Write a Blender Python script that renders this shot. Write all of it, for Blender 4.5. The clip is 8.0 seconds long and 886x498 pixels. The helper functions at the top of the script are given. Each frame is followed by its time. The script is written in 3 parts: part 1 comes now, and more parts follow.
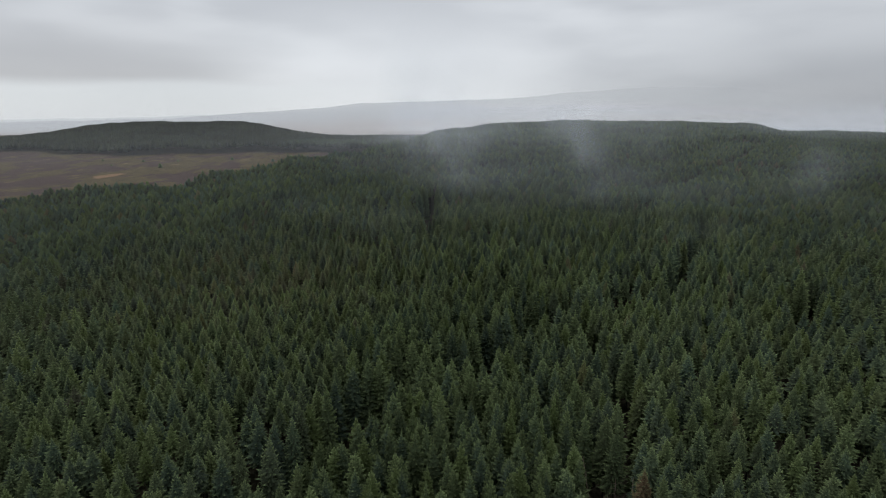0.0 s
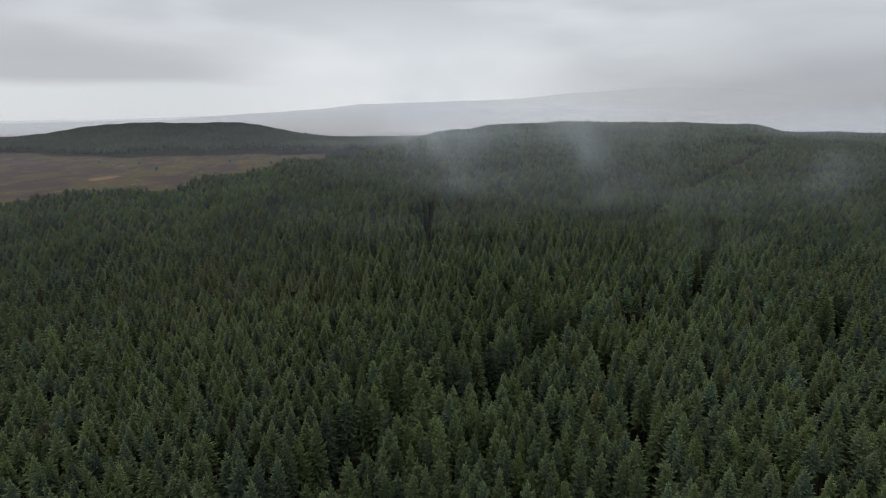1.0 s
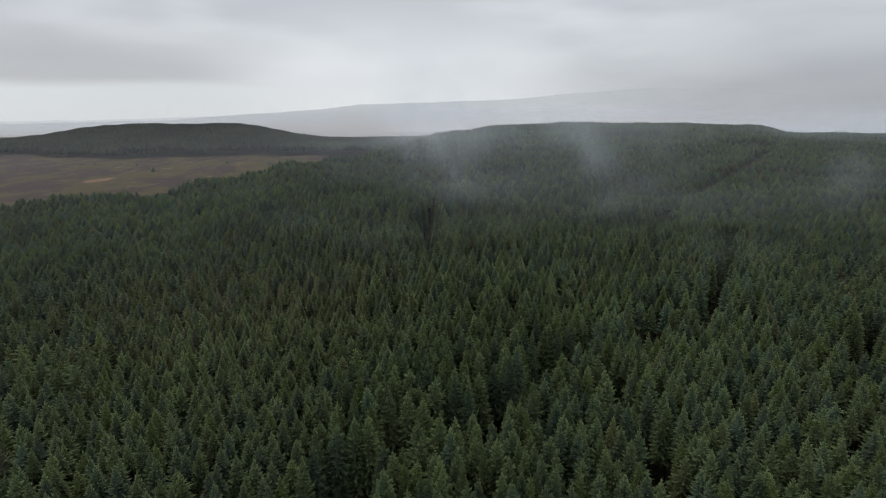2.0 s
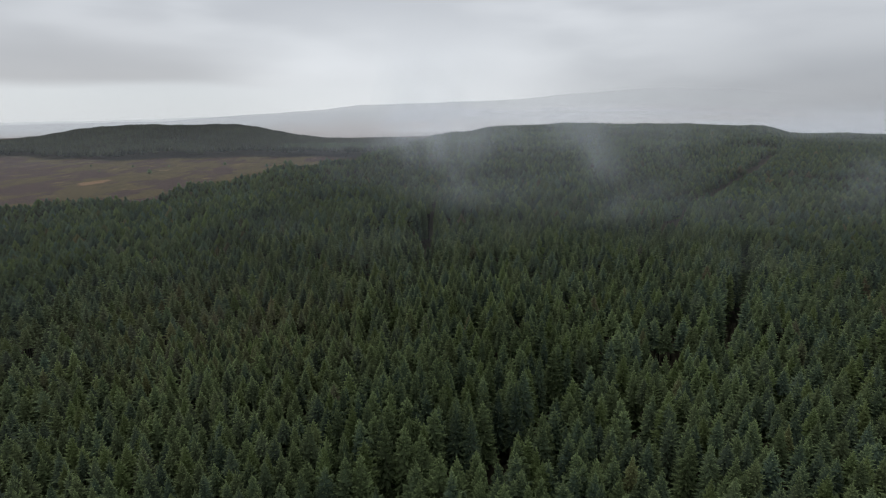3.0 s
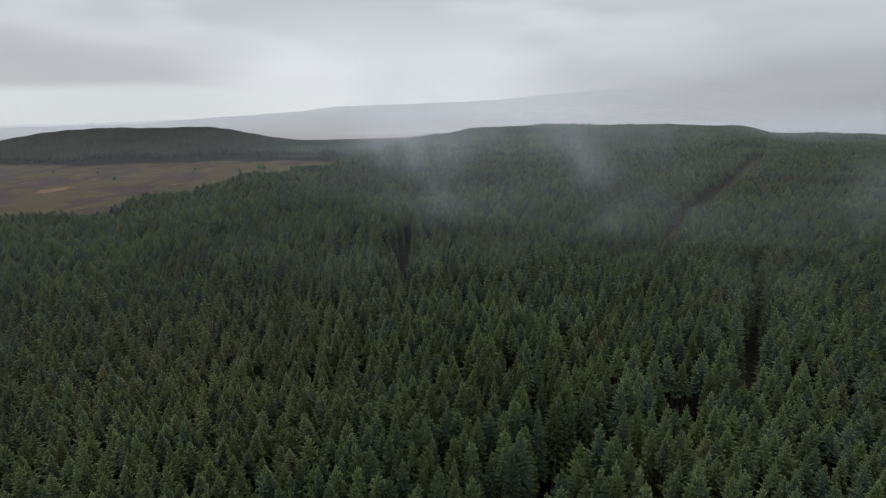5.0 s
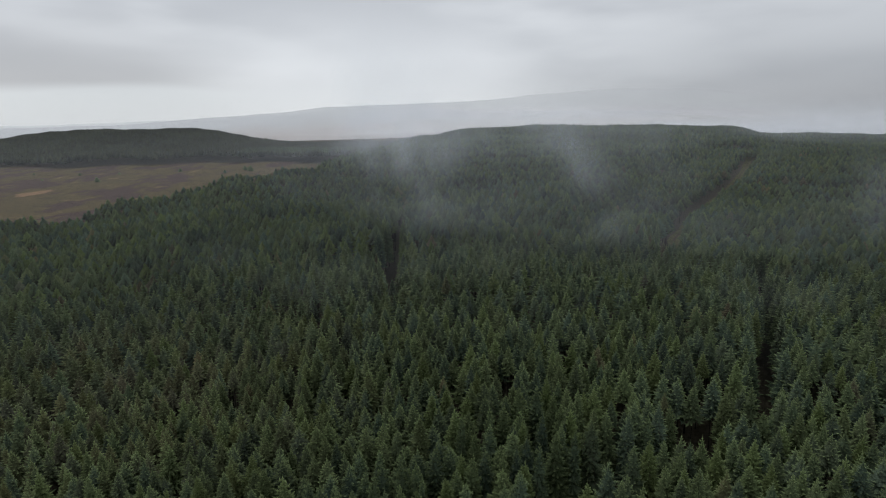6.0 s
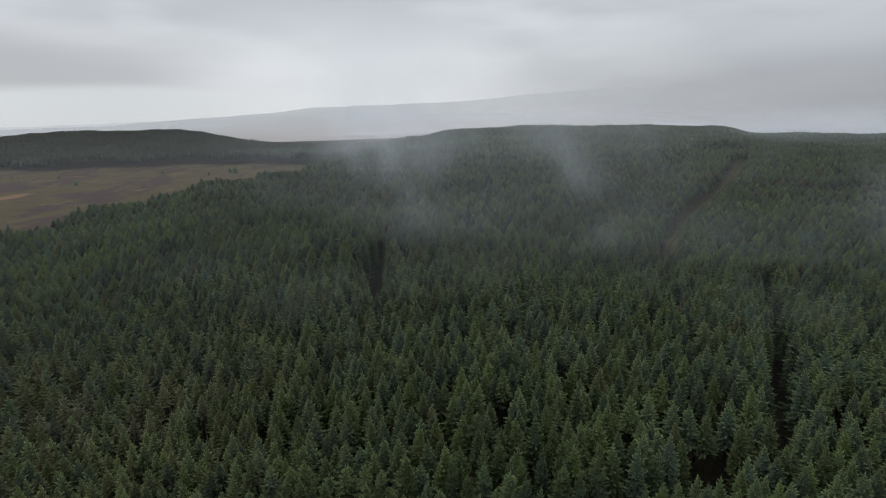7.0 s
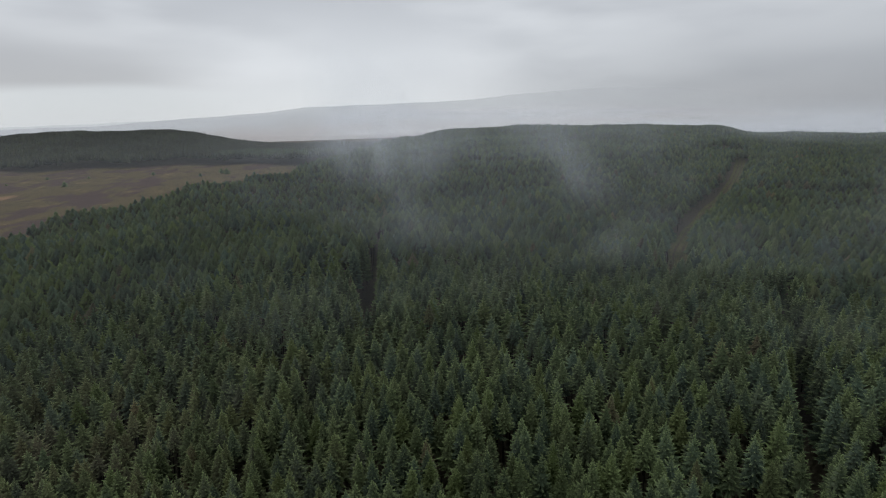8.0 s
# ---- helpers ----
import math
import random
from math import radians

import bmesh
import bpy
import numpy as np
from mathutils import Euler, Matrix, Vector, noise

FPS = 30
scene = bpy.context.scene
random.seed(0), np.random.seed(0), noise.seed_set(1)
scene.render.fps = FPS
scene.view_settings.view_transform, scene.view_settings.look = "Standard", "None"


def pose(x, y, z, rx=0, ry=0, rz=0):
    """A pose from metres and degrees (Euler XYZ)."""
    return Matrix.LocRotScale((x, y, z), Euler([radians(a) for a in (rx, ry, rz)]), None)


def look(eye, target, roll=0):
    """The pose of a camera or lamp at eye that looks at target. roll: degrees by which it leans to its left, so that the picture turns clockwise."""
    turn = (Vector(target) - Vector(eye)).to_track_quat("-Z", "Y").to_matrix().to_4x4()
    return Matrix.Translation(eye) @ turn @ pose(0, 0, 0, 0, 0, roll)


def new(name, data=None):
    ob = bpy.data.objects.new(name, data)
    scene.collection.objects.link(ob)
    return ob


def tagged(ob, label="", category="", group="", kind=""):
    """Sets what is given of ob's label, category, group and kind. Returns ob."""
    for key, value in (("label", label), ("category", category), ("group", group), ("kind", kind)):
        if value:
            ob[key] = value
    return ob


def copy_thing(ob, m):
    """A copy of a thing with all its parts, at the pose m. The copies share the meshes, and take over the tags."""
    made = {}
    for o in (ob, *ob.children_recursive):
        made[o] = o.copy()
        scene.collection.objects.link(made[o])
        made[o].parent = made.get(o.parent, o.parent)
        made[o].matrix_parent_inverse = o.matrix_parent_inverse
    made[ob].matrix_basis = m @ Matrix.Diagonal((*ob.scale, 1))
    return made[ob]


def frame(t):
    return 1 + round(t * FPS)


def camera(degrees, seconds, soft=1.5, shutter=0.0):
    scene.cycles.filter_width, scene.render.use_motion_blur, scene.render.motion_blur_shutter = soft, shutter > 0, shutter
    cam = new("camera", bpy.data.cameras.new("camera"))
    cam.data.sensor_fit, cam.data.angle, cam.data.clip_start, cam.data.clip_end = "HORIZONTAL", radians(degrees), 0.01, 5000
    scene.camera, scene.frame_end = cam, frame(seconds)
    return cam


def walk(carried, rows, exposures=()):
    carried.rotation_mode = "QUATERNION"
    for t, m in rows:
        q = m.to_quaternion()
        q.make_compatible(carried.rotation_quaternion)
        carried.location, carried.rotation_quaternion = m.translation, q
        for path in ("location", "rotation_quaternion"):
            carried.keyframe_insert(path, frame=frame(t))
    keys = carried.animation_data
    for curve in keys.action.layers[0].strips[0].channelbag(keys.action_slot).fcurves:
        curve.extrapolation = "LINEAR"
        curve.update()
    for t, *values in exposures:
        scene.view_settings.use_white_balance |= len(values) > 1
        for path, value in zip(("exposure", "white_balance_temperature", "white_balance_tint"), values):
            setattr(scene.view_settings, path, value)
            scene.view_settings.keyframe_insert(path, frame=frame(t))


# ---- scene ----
cam = camera(73.2, 8.0, soft=1.0)
METRES, EYE, TILT, LEAN, TURN = 60.0, 57.0, 7.0, -2.3, 0.74
ROWS = [
    (0.0, 0.0, 0.0, 0.0, -0.74, -18.8, 2.17),
    (0.5, -0.0002, 0.0606, -0.0022, -0.76, -18.76, 2.19),
    (1.0, 0.0002, 0.122, -0.0044, -0.77, -18.73, 2.21),
    (1.5, 0.0001, 0.184, -0.0066, -0.79, -18.72, 2.23),
    (3.0, 0.0017, 0.3711, -0.013, -0.81, -18.68, 2.32),
    (3.5, 0.0032, 0.4338, -0.0161, -1.21, -18.67, 2.35),
    (4.0, 0.0043, 0.4964, -0.0194, -1.75, -18.68, 2.35),
    (4.5, 0.0063, 0.5593, -0.0232, -2.29, -18.66, 2.36),
    (5.0, 0.0092, 0.6219, -0.0269, -2.89, -18.68, 2.39),
    (6.5, 0.0218, 0.8096, -0.0386, -4.38, -18.7, 2.39),
    (7.0, 0.027, 0.872, -0.0435, -5.01, -18.71, 2.39),
    (7.5, 0.0313, 0.9338, -0.049, -5.52, -18.68, 2.35),
    (8.0, 0.0388, 0.9972, -0.0516, -5.49, -18.79, 2.43),
]
walk(cam, [(t, pose(0, 0, EYE, TILT, LEAN, TURN) @ pose(METRES * x, METRES * y, METRES * z, 90 + pitch, roll, yaw)) for t, x, y, z, yaw, pitch, roll in ROWS],
     [(0.0, 0.0), (4.0, 0.0), (8.0, -0.05)])

# ---- world and light ----
scene.cycles.transparent_max_bounces = 64
SUN_EL, SUN_AZ = 48.0, -35.0
world = bpy.data.worlds.new("overcast_sky")
scene.world = world
world.use_nodes = True


class Nodes:
    """Short hand for a node tree."""

    def __init__(self, tree):
        self.tree = tree
        tree.nodes.clear()

    def add(self, kind, inputs=()):
        node = self.tree.nodes.new(kind)
        for key, value in dict(inputs).items():
            if isinstance(value, bpy.types.NodeSocket):
                self.tree.links.new(value, node.inputs[key])
            else:
                node.inputs[key].default_value = value
        return node

    def math(self, op, a, b=0.0, clamp=False):
        node = self.add("ShaderNodeMath", {0: a, 1: b})
        node.operation, node.use_clamp = op, clamp
        return node.outputs[0]

    def span(self, value, a, b, c=0.0, d=1.0):
        node = self.add("ShaderNodeMapRange", {0: value, 1: a, 2: b, 3: c, 4: d})
        node.interpolation_type = "SMOOTHSTEP"
        return node.outputs[0]

    def value(self, name):
        node = self.add("ShaderNodeAttribute")
        node.attribute_name = name
        return node.outputs["Fac"]

    def noise(self, vector, scale, detail=4.0, rough=0.55):
        return self.add("ShaderNodeTexNoise", {"Vector": vector, "Scale": scale, "Detail": detail, "Roughness": rough}).outputs[0]

    def mix(self, fac, a, b):
        node = self.add("ShaderNodeMix")
        node.data_type = "RGBA"
        for socket, value in ((node.inputs[0], fac), (node.inputs[6], a), (node.inputs[7], b)):
            if isinstance(value, bpy.types.NodeSocket):
                self.tree.links.new(value, socket)
            else:
                socket.default_value = value
        return node.outputs[2]


n = Nodes(world.node_tree)
coord = n.add("ShaderNodeTexCoord").outputs["Generated"]
axes = n.add("ShaderNodeSeparateXYZ", {0: coord})
# cloud layers: stretched sideways, with softer masses among them
flat = n.add("ShaderNodeMapping", {0: coord, 1: (0.37, 0.1, 0.2), 2: (0.0, radians(-9), 0.0), 3: (1.0, 1.0, 3.8)}).outputs[0]
broad = n.noise(flat, 2.6, 2.0, 0.45)
fine = n.noise(flat, 7.0, 3.0, 0.5)
mass = n.math("ADD", n.math("MULTIPLY", broad, 0.8), n.math("MULTIPLY", fine, 0.2))
cloud = n.mix(n.span(mass, 0.36, 0.64), (0.53, 0.555, 0.595, 1), (0.75, 0.78, 0.82, 1))
# the deck is thin low over the western valley, with a dark bank above, and rain-grey to the east
wander = n.math("MULTIPLY", n.math("SUBTRACT", broad, 0.5), 0.05)
z, x = n.math("ADD", axes.outputs[2], wander), n.math("ADD", axes.outputs[0], n.math("MULTIPLY", wander, 4.0))
west = n.span(x, -0.30, 0.40, 1.0, 0.0)
low = n.span(z, 0.04, 0.09, 1.0, 0.0)
cloud = n.mix(n.math("MULTIPLY", n.math("MULTIPLY", low, west), 0.9), cloud, (0.67, 0.71, 0.745, 1))
bank = n.math("MULTIPLY", n.math("MULTIPLY", n.span(z, 0.052, 0.070), n.span(z, 0.19, 0.08)), n.span(x, -0.10, -0.50))
cloud = n.mix(n.math("MULTIPLY", bank, 0.85), cloud, (0.46, 0.472, 0.502, 1))
thin = n.math("MULTIPLY", n.math("MULTIPLY", n.span(x, -0.45, -0.12), n.span(x, 0.32, 0.04)), n.span(z, 0.22, 0.09))
cloud = n.mix(n.math("MULTIPLY", thin, 0.6), cloud, (0.80, 0.83, 0.87, 1))
rain = n.math("MULTIPLY", n.span(x, 0.05, 0.60), n.span(z, 0.25, 0.02))
cloud = n.mix(n.math("MULTIPLY", rain, 0.85), cloud, (0.34, 0.357, 0.392, 1))
sky = n.add("ShaderNodeTexSky")
sky.sky_type, sky.sun_disc, sky.sun_elevation, sky.sun_rotation = "NISHITA", False, radians(SUN_EL), radians(SUN_AZ)
clear = n.add("ShaderNodeBackground", {0: sky.outputs[0], 1: 0.08}).outputs[0]
deck = n.add("ShaderNodeBackground", {0: cloud, 1: 1.0}).outputs[0]
out = n.add("ShaderNodeMixShader", {0: 0.93, 1: clear, 2: deck}).outputs[0]
n.add("ShaderNodeOutputWorld", {0: out})

sun = new("sun", bpy.data.lights.new("sun", "SUN"))
sun.data.energy, sun.data.angle, sun.data.color = 0.6, radians(25), (1.0, 0.97, 0.93)
d = Vector((math.sin(radians(SUN_AZ)) * math.cos(radians(SUN_EL)), math.cos(radians(SUN_AZ)) * math.cos(radians(SUN_EL)), math.sin(radians(SUN_EL))))
sun.matrix_world = look(d * 300, (0, 0, 0))


# ---- materials ----
def material(name):
    mat = bpy.data.materials.new(name)
    mat.use_nodes = True
    return mat, Nodes(mat.node_tree)


def foliage(name, deep, green, blue, tip, brown, bright):
    mat, n = material(name)
    tone = n.value("tone")
    end = n.value("tip")
    where = n.add("ShaderNodeNewGeometry").outputs["Position"]
    own = n.add("ShaderNodeObjectInfo").outputs["Random"]
    mood = n.math("FRACT", n.math("ADD", tone, own))
    patch = n.noise(where, 0.035, 3.0)
    grain = n.noise(where, 7.0, 3.0, 0.7)
    colour = n.mix(n.span(n.math("ADD", mood, n.math("MULTIPLY", patch, 0.7)), 0.6, 1.45), green, blue)
    colour = n.mix(n.span(mood, 0.18, 0.05, 0.0, 0.55), colour, bright)
    colour = n.mix(n.value("dry"), colour, brown)
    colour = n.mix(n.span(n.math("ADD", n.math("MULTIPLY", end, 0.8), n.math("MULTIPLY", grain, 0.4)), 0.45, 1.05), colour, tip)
    # inner boughs: dead brown growth, darkened further to paint in the crown's shade
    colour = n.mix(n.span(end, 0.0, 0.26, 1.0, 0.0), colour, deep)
    shade = n.add("ShaderNodeHueSaturation", {"Value": n.math("MULTIPLY", n.span(grain, 0.25, 0.75, 0.72, 1.25), n.math("MULTIPLY", n.span(n.noise(where, 0.011, 3.0), 0.3, 0.7, 0.8, 1.15), n.span(n.math("FRACT", n.math("MULTIPLY", mood, 7.3)), 0.0, 1.0, 0.78, 1.2))), "Color": colour}).outputs[0]
    bump = n.add("ShaderNodeBump", {"Strength": 0.6, "Distance": 0.05, "Height": grain}).outputs[0]
    leaf = n.add("ShaderNodeBsdfPrincipled", {"Base Color": shade, "Roughness": 0.75, "Specular IOR Level": 0.12, "Normal": bump}).outputs[0]
    n.add("ShaderNodeOutputMaterial", {0: leaf})
    return mat


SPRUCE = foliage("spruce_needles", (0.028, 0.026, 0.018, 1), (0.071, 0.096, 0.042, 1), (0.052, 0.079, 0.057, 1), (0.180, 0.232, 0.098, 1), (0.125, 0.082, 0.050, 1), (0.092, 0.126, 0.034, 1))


def make_bark():
    mat, n = material("spruce_bark")
    where = n.add("ShaderNodeTexCoord").outputs["Object"]
    grain = n.noise(n.add("ShaderNodeMapping", {0: where, 3: (6, 6, 1.2)}).outputs[0], 3.0, 5.0, 0.7)
    colour = n.mix(grain, (0.05, 0.037, 0.028, 1), (0.17, 0.14, 0.115, 1))
    bump = n.add("ShaderNodeBump", {"Strength": 0.8, "Distance": 0.03, "Height": grain}).outputs[0]
    n.add("ShaderNodeOutputMaterial", {0: n.add("ShaderNodeBsdfPrincipled", {"Base Color": colour, "Roughness": 0.9, "Normal": bump}).outputs[0]})
    return mat


BARK = make_bark()


def make_dead():
    mat, n = material("dead_wood")
    grain = n.noise(n.add("ShaderNodeTexCoord").outputs["Object"], 9.0, 4.0, 0.7)
    colour = n.mix(grain, (0.10, 0.065, 0.045, 1), (0.26, 0.21, 0.17, 1))
    n.add("ShaderNodeOutputMaterial", {0: n.add("ShaderNodeBsdfPrincipled", {"Base Color": colour, "Roughness": 0.9}).outputs[0]})
    return mat


DEAD = make_dead()


def make_ground():
    mat, n = material("moor_and_forest_floor")
    where = n.add("ShaderNodeNewGeometry").outputs["Position"]
    wood = n.value("wood")
    big = n.noise(n.add("ShaderNodeMapping", {0: where, 3: (1.0, 0.42, 1.0)}).outputs[0], 0.032, 6.0, 0.62)
    mid = n.noise(n.add("ShaderNodeMapping", {0: where, 3: (1.0, 0.5, 1.0)}).outputs[0], 0.075, 6.0, 0.7)
    tuft = n.noise(where, 1.6, 4.0, 0.7)
    heather = n.mix(mid, (0.046, 0.028, 0.024, 1), (0.084, 0.052, 0.040, 1))
    grass = n.mix(mid, (0.050, 0.042, 0.017, 1), (0.122, 0.088, 0.035, 1))
    moor = n.mix(n.span(n.math("ADD", big, n.math("MULTIPLY", mid, 0.4)), 0.64, 0.72), heather, grass)
    speck = n.noise(where, 0.22, 4.0, 0.7)
    moor = n.mix(n.math("MULTIPLY", n.span(speck, 0.50, 0.66), 0.55), moor, (0.028, 0.022, 0.017, 1))
    moor = n.mix(n.span(mid, 0.60, 0.72), moor, (0.19, 0.135, 0.065, 1))
    bare = n.add("ShaderNodeVectorMath", {0: where, 1: (-300, 535, 12)})
    bare.operation = "SUBTRACT"
    apart = n.add("ShaderNodeVectorMath", {0: n.add("ShaderNodeMapping", {0: bare.outputs[0], 3: (1, 0.45, 0)}).outputs[0]})
    apart.operation = "LENGTH"
    moor = n.mix(n.span(n.math("ADD", apart.outputs["Value"], n.math("MULTIPLY", mid, 24.0)), 17, 22, 1.0, 0.0), moor, (0.21, 0.125, 0.065, 1))
    floor = n.mix(tuft, (0.046, 0.040, 0.028, 1), (0.095, 0.084, 0.058, 1))
    colour = n.mix(wood, moor, floor)
    bump = n.add("ShaderNodeBump", {"Strength": 0.7, "Distance": 0.3, "Height": tuft}).outputs[0]
    n.add("ShaderNodeOutputMaterial", {0: n.add("ShaderNodeBsdfPrincipled", {"Base Color": colour, "Roughness": 0.95, "Specular IOR Level": 0.15, "Normal": bump}).outputs[0]})
    return mat


GROUND = make_ground()


def make_mist(name, scale, low, high, stretch):
    """Thin droplets that scatter the daylight both ways; the density is in the attribute "veil"."""
    mat, n = material(name)
    veil = n.value("veil")
    where = n.add("ShaderNodeTexCoord").outputs["Object"]
    curl = n.noise(n.add("ShaderNodeMapping", {0: where, 3: stretch}).outputs[0], scale, 5.0, 0.6)
    density = n.math("MULTIPLY", n.math("MULTIPLY", veil, MIST), n.span(curl, low, high), clamp=True)
    above = n.add("ShaderNodeCombineXYZ", {2: 1.0}).outputs[0]
    below = n.add("ShaderNodeCombineXYZ", {2: -1.0}).outputs[0]
    front = n.add("ShaderNodeBsdfDiffuse", {0: (0.81, 0.87, 0.95, 1), "Normal": above}).outputs[0]
    back = n.add("ShaderNodeBsdfTranslucent", {0: (0.81, 0.87, 0.95, 1), "Normal": below}).outputs[0]
    drop = n.add("ShaderNodeAddShader", {0: front, 1: back}).outputs[0]
    air = n.add("ShaderNodeBsdfTransparent").outputs[0]
    n.add("ShaderNodeOutputMaterial", {0: n.add("ShaderNodeMixShader", {0: density, 1: air, 2: drop}).outputs[0]})
    return mat


MIST = 0.38
HAZE = make_mist("mist_haze", 0.008, -0.6, 0.9, (1, 1, 2.0))
WISP = make_mist("mist_wisp", 0.075, 0.32, 0.85, (1.0, 1.0, 0.5))


# ---- the lie of the land ----
def smooth(a, b, v):
    s = np.clip((v - a) / (b - a), 0, 1)
    return s * s * (3 - 2 * s)


def line(v, xs, ys):
    """Gliding interpolation between a few plan heights."""
    step = (xs[-1] - xs[0]) / 60
    return sum(np.interp(v + k * step, xs, ys) for k in (-1, -0.5, 0, 0.5, 1)) / 5


TREE = 13.5
EDGE_Y = (-300, 0, 120, 206, 228, 275, 380, 480, 620, 760)
EDGE_X = (-420, -330, -230, -160, -110, -71, -42, -12, 30, 60)
SPUR_Y = (-300, 0, 180, 280, 400, 520, 650, 760, 900, 1200)
SPUR_Z = (-80, -43.5, -21.4, -14.5, -9.0, -3.4, 1.8, -2.0, -20, -32)


def edge_x(y):
    """Where the plantation ends towards the moor."""
    return np.interp(y, EDGE_Y, EDGE_X) + 5 * np.sin(y * 0.06) + 3 * np.sin(y * 0.17)


def height(x, y):
    """Ground height."""
    x, y = np.asarray(x, float), np.asarray(y, float)
    spur = line(y, SPUR_Y, SPUR_Z) - TREE + 0.04 * np.clip(x, -160, 40)
    right = np.clip(x - 0.50 * y, 0, 150)
    spur = spur - (7.6 * smooth(0, 38, right) + 0.03 * right) * smooth(250, 550, y) - 2.5 * smooth(70, 10, x) * smooth(420, 600, y)
    spur = spur + 1.2 * np.sin(x * 0.021 + 1.0) * np.sin(y * 0.017) + 0.5 * np.sin(x * 0.06) * np.sin(y * 0.05 + 0.4)
    # hollows, where the canopy dips
    spur = spur - 4.6 * np.exp(-(((x + 38) / 24) ** 2 + ((y - 129) / 24) ** 2)) - 3.4 * np.exp(-(((x + 66) / 13) ** 2 + ((y - 166) / 13) ** 2))
    spur = spur - 1.7 * np.exp(-(((x - 38) / 26) ** 2 + ((y - 110) / 24) ** 2)) - 1.2 * np.exp(-(((x + 25) / 12) ** 2 + ((y - 98) / 10) ** 2)) - 0.4
    spur = spur + 1.5 * np.exp(-(((x + 78) / 60) ** 2 + ((y - 250) / 75) ** 2))
    moor = -48 + 15 * smooth(420, 850, y) + 1.5 * np.sin(x * 0.012) * np.sin(y * 0.015)
    moor = moor + 27 * np.exp(-(((x + 465) / 190) ** 4 + ((y - 1080) / 190) ** 2)) + 3 * np.exp(-(((x + 640) / 130) ** 2 + ((y - 1060) / 170) ** 2)) - 4 * smooth(1300, 1700, y)
    off = smooth(-10, 90, np.interp(y, EDGE_Y, EDGE_X) - x)
    near = spur + (moor - spur) * off
    near = near + (-46 - near) * smooth(1150, 1700, np.hypot(x, y)) + 6 * np.sin(x * 0.0031 + 0.6) * np.sin(y * 0.0027) * smooth(1300, 2000, np.hypot(x, y))
    return EYE + near


# rides and gaps between the stands: (x, y) to (x, y), half width
RIDES = [
    ((-26, 55), (-19, 62), 2.4), ((-19, 62), (-11, 75), 2.6), ((-11, 75), (-4, 82), 2.0), ((-4, 82), (5, 87.5), 2.0), ((5, 87.5), (16, 100), 1.8), ((16, 100), (21, 104.5), 1.9), ((21, 104.5), (34, 109), 1.7), ((34, 109), (42, 111), 1.1),
    ((42, 111), (51, 124), 1.2), ((51, 124), (60, 137), 1.3), ((60, 137), (70, 160), 0.6),
    ((17.5, 54), (18.5, 60), 2.6), ((20, 62), (23.5, 68), 0.5), ((23.5, 68), (25, 82), 1.6), ((25, 82), (22, 104), 0.9),
    ((60, 97), (70, 108), 1.5), ((-5, 160), (-5.5, 182), 1.8), ((-5.5, 182), (-2, 212), 1.4), ((-13, 135), (-10, 140), 1.8), ((57, 176), (80, 216), 2.4),
]
# the grassy track up the hill
TRACK = [((80, 220), (102, 252), 3.4), ((102, 252), (140, 300), 4.2), ((140, 300), (222, 430), 3.8)]


def ride_distance(x, y, ways=None):
    best = np.full(np.shape(x), 1e9)
    for (ax, ay), (bx, by), half in ways or RIDES + TRACK:
        ux, uy = bx - ax, by - ay
        s = np.clip(((x - ax) * ux + (y - ay) * uy) / (ux * ux + uy * uy), 0, 1)
        best = np.minimum(best, np.hypot(x - ax - s * ux, y - ay - s * uy) - half)
    return best


def wooded(x, y):
    stand = (x > edge_x(y)) & (y < 900)
    hill = (y > 740 + 14 * np.sin(x * 0.02) + 10 * np.sin(x * 0.07)) & (y < 1350) & (x > -1000) & (x < 1300)
    return stand | hill


def mesh_from(name, verts, faces, mat, smooth_faces=False, **values):
    """A mesh from arrays; values are one number for each corner point."""
    me = bpy.data.meshes.new(name)
    sizes = faces.shape[1]
    me.vertices.add(len(verts))
    me.vertices.foreach_set("co", np.ascontiguousarray(verts, np.float32).ravel())
    me.loops.add(faces.size)
    me.loops.foreach_set("vertex_index", np.ascontiguousarray(faces, np.int32).ravel())
    me.polygons.add(len(faces))
    me.polygons.foreach_set("loop_start", np.arange(len(faces), dtype=np.int32) * sizes)
    me.update(calc_edges=True)
    if smooth_faces:
        me.polygons.foreach_set("use_smooth", np.ones(len(faces), bool))
    for key, value in values.items():
        me.attributes.new(key, "FLOAT", "POINT").data.foreach_set("value", np.ascontiguousarray(value, np.float32))
    me.materials.append(mat)
    return me


def grid_faces(nx, ny):
    i = (np.arange(ny - 1)[:, None] * nx + np.arange(nx - 1)[None, :]).ravel()
    return np.stack([i, i + 1, i + nx + 1, i + nx], 1)


def stretched(a, b, inner, count):
    """Coordinates that lie close near zero and wide apart far off."""
    t = np.linspace(-1, 1, count)
    v = np.sign(t) * (np.abs(t) * inner + (1 - inner) * np.abs(t) ** 3)
    return np.where(v < 0, -v * a, v * b)


gx, gy = stretched(-6000, 6000, 0.12, 251), stretched(-3000, 6000, 0.10, 281)
X, Y = np.meshgrid(gx, gy)
X, Y = X.ravel(), Y.ravel()
ground = new("ground", mesh_from("ground", np.stack([X, Y, height(X, Y)], 1), grid_faces(len(gx), len(gy)), GROUND, True,
                                 wood=wooded(X, Y).astype(float)))
tagged(ground, "rolling moorland and needle-covered forest floor", "ground", kind="structure")


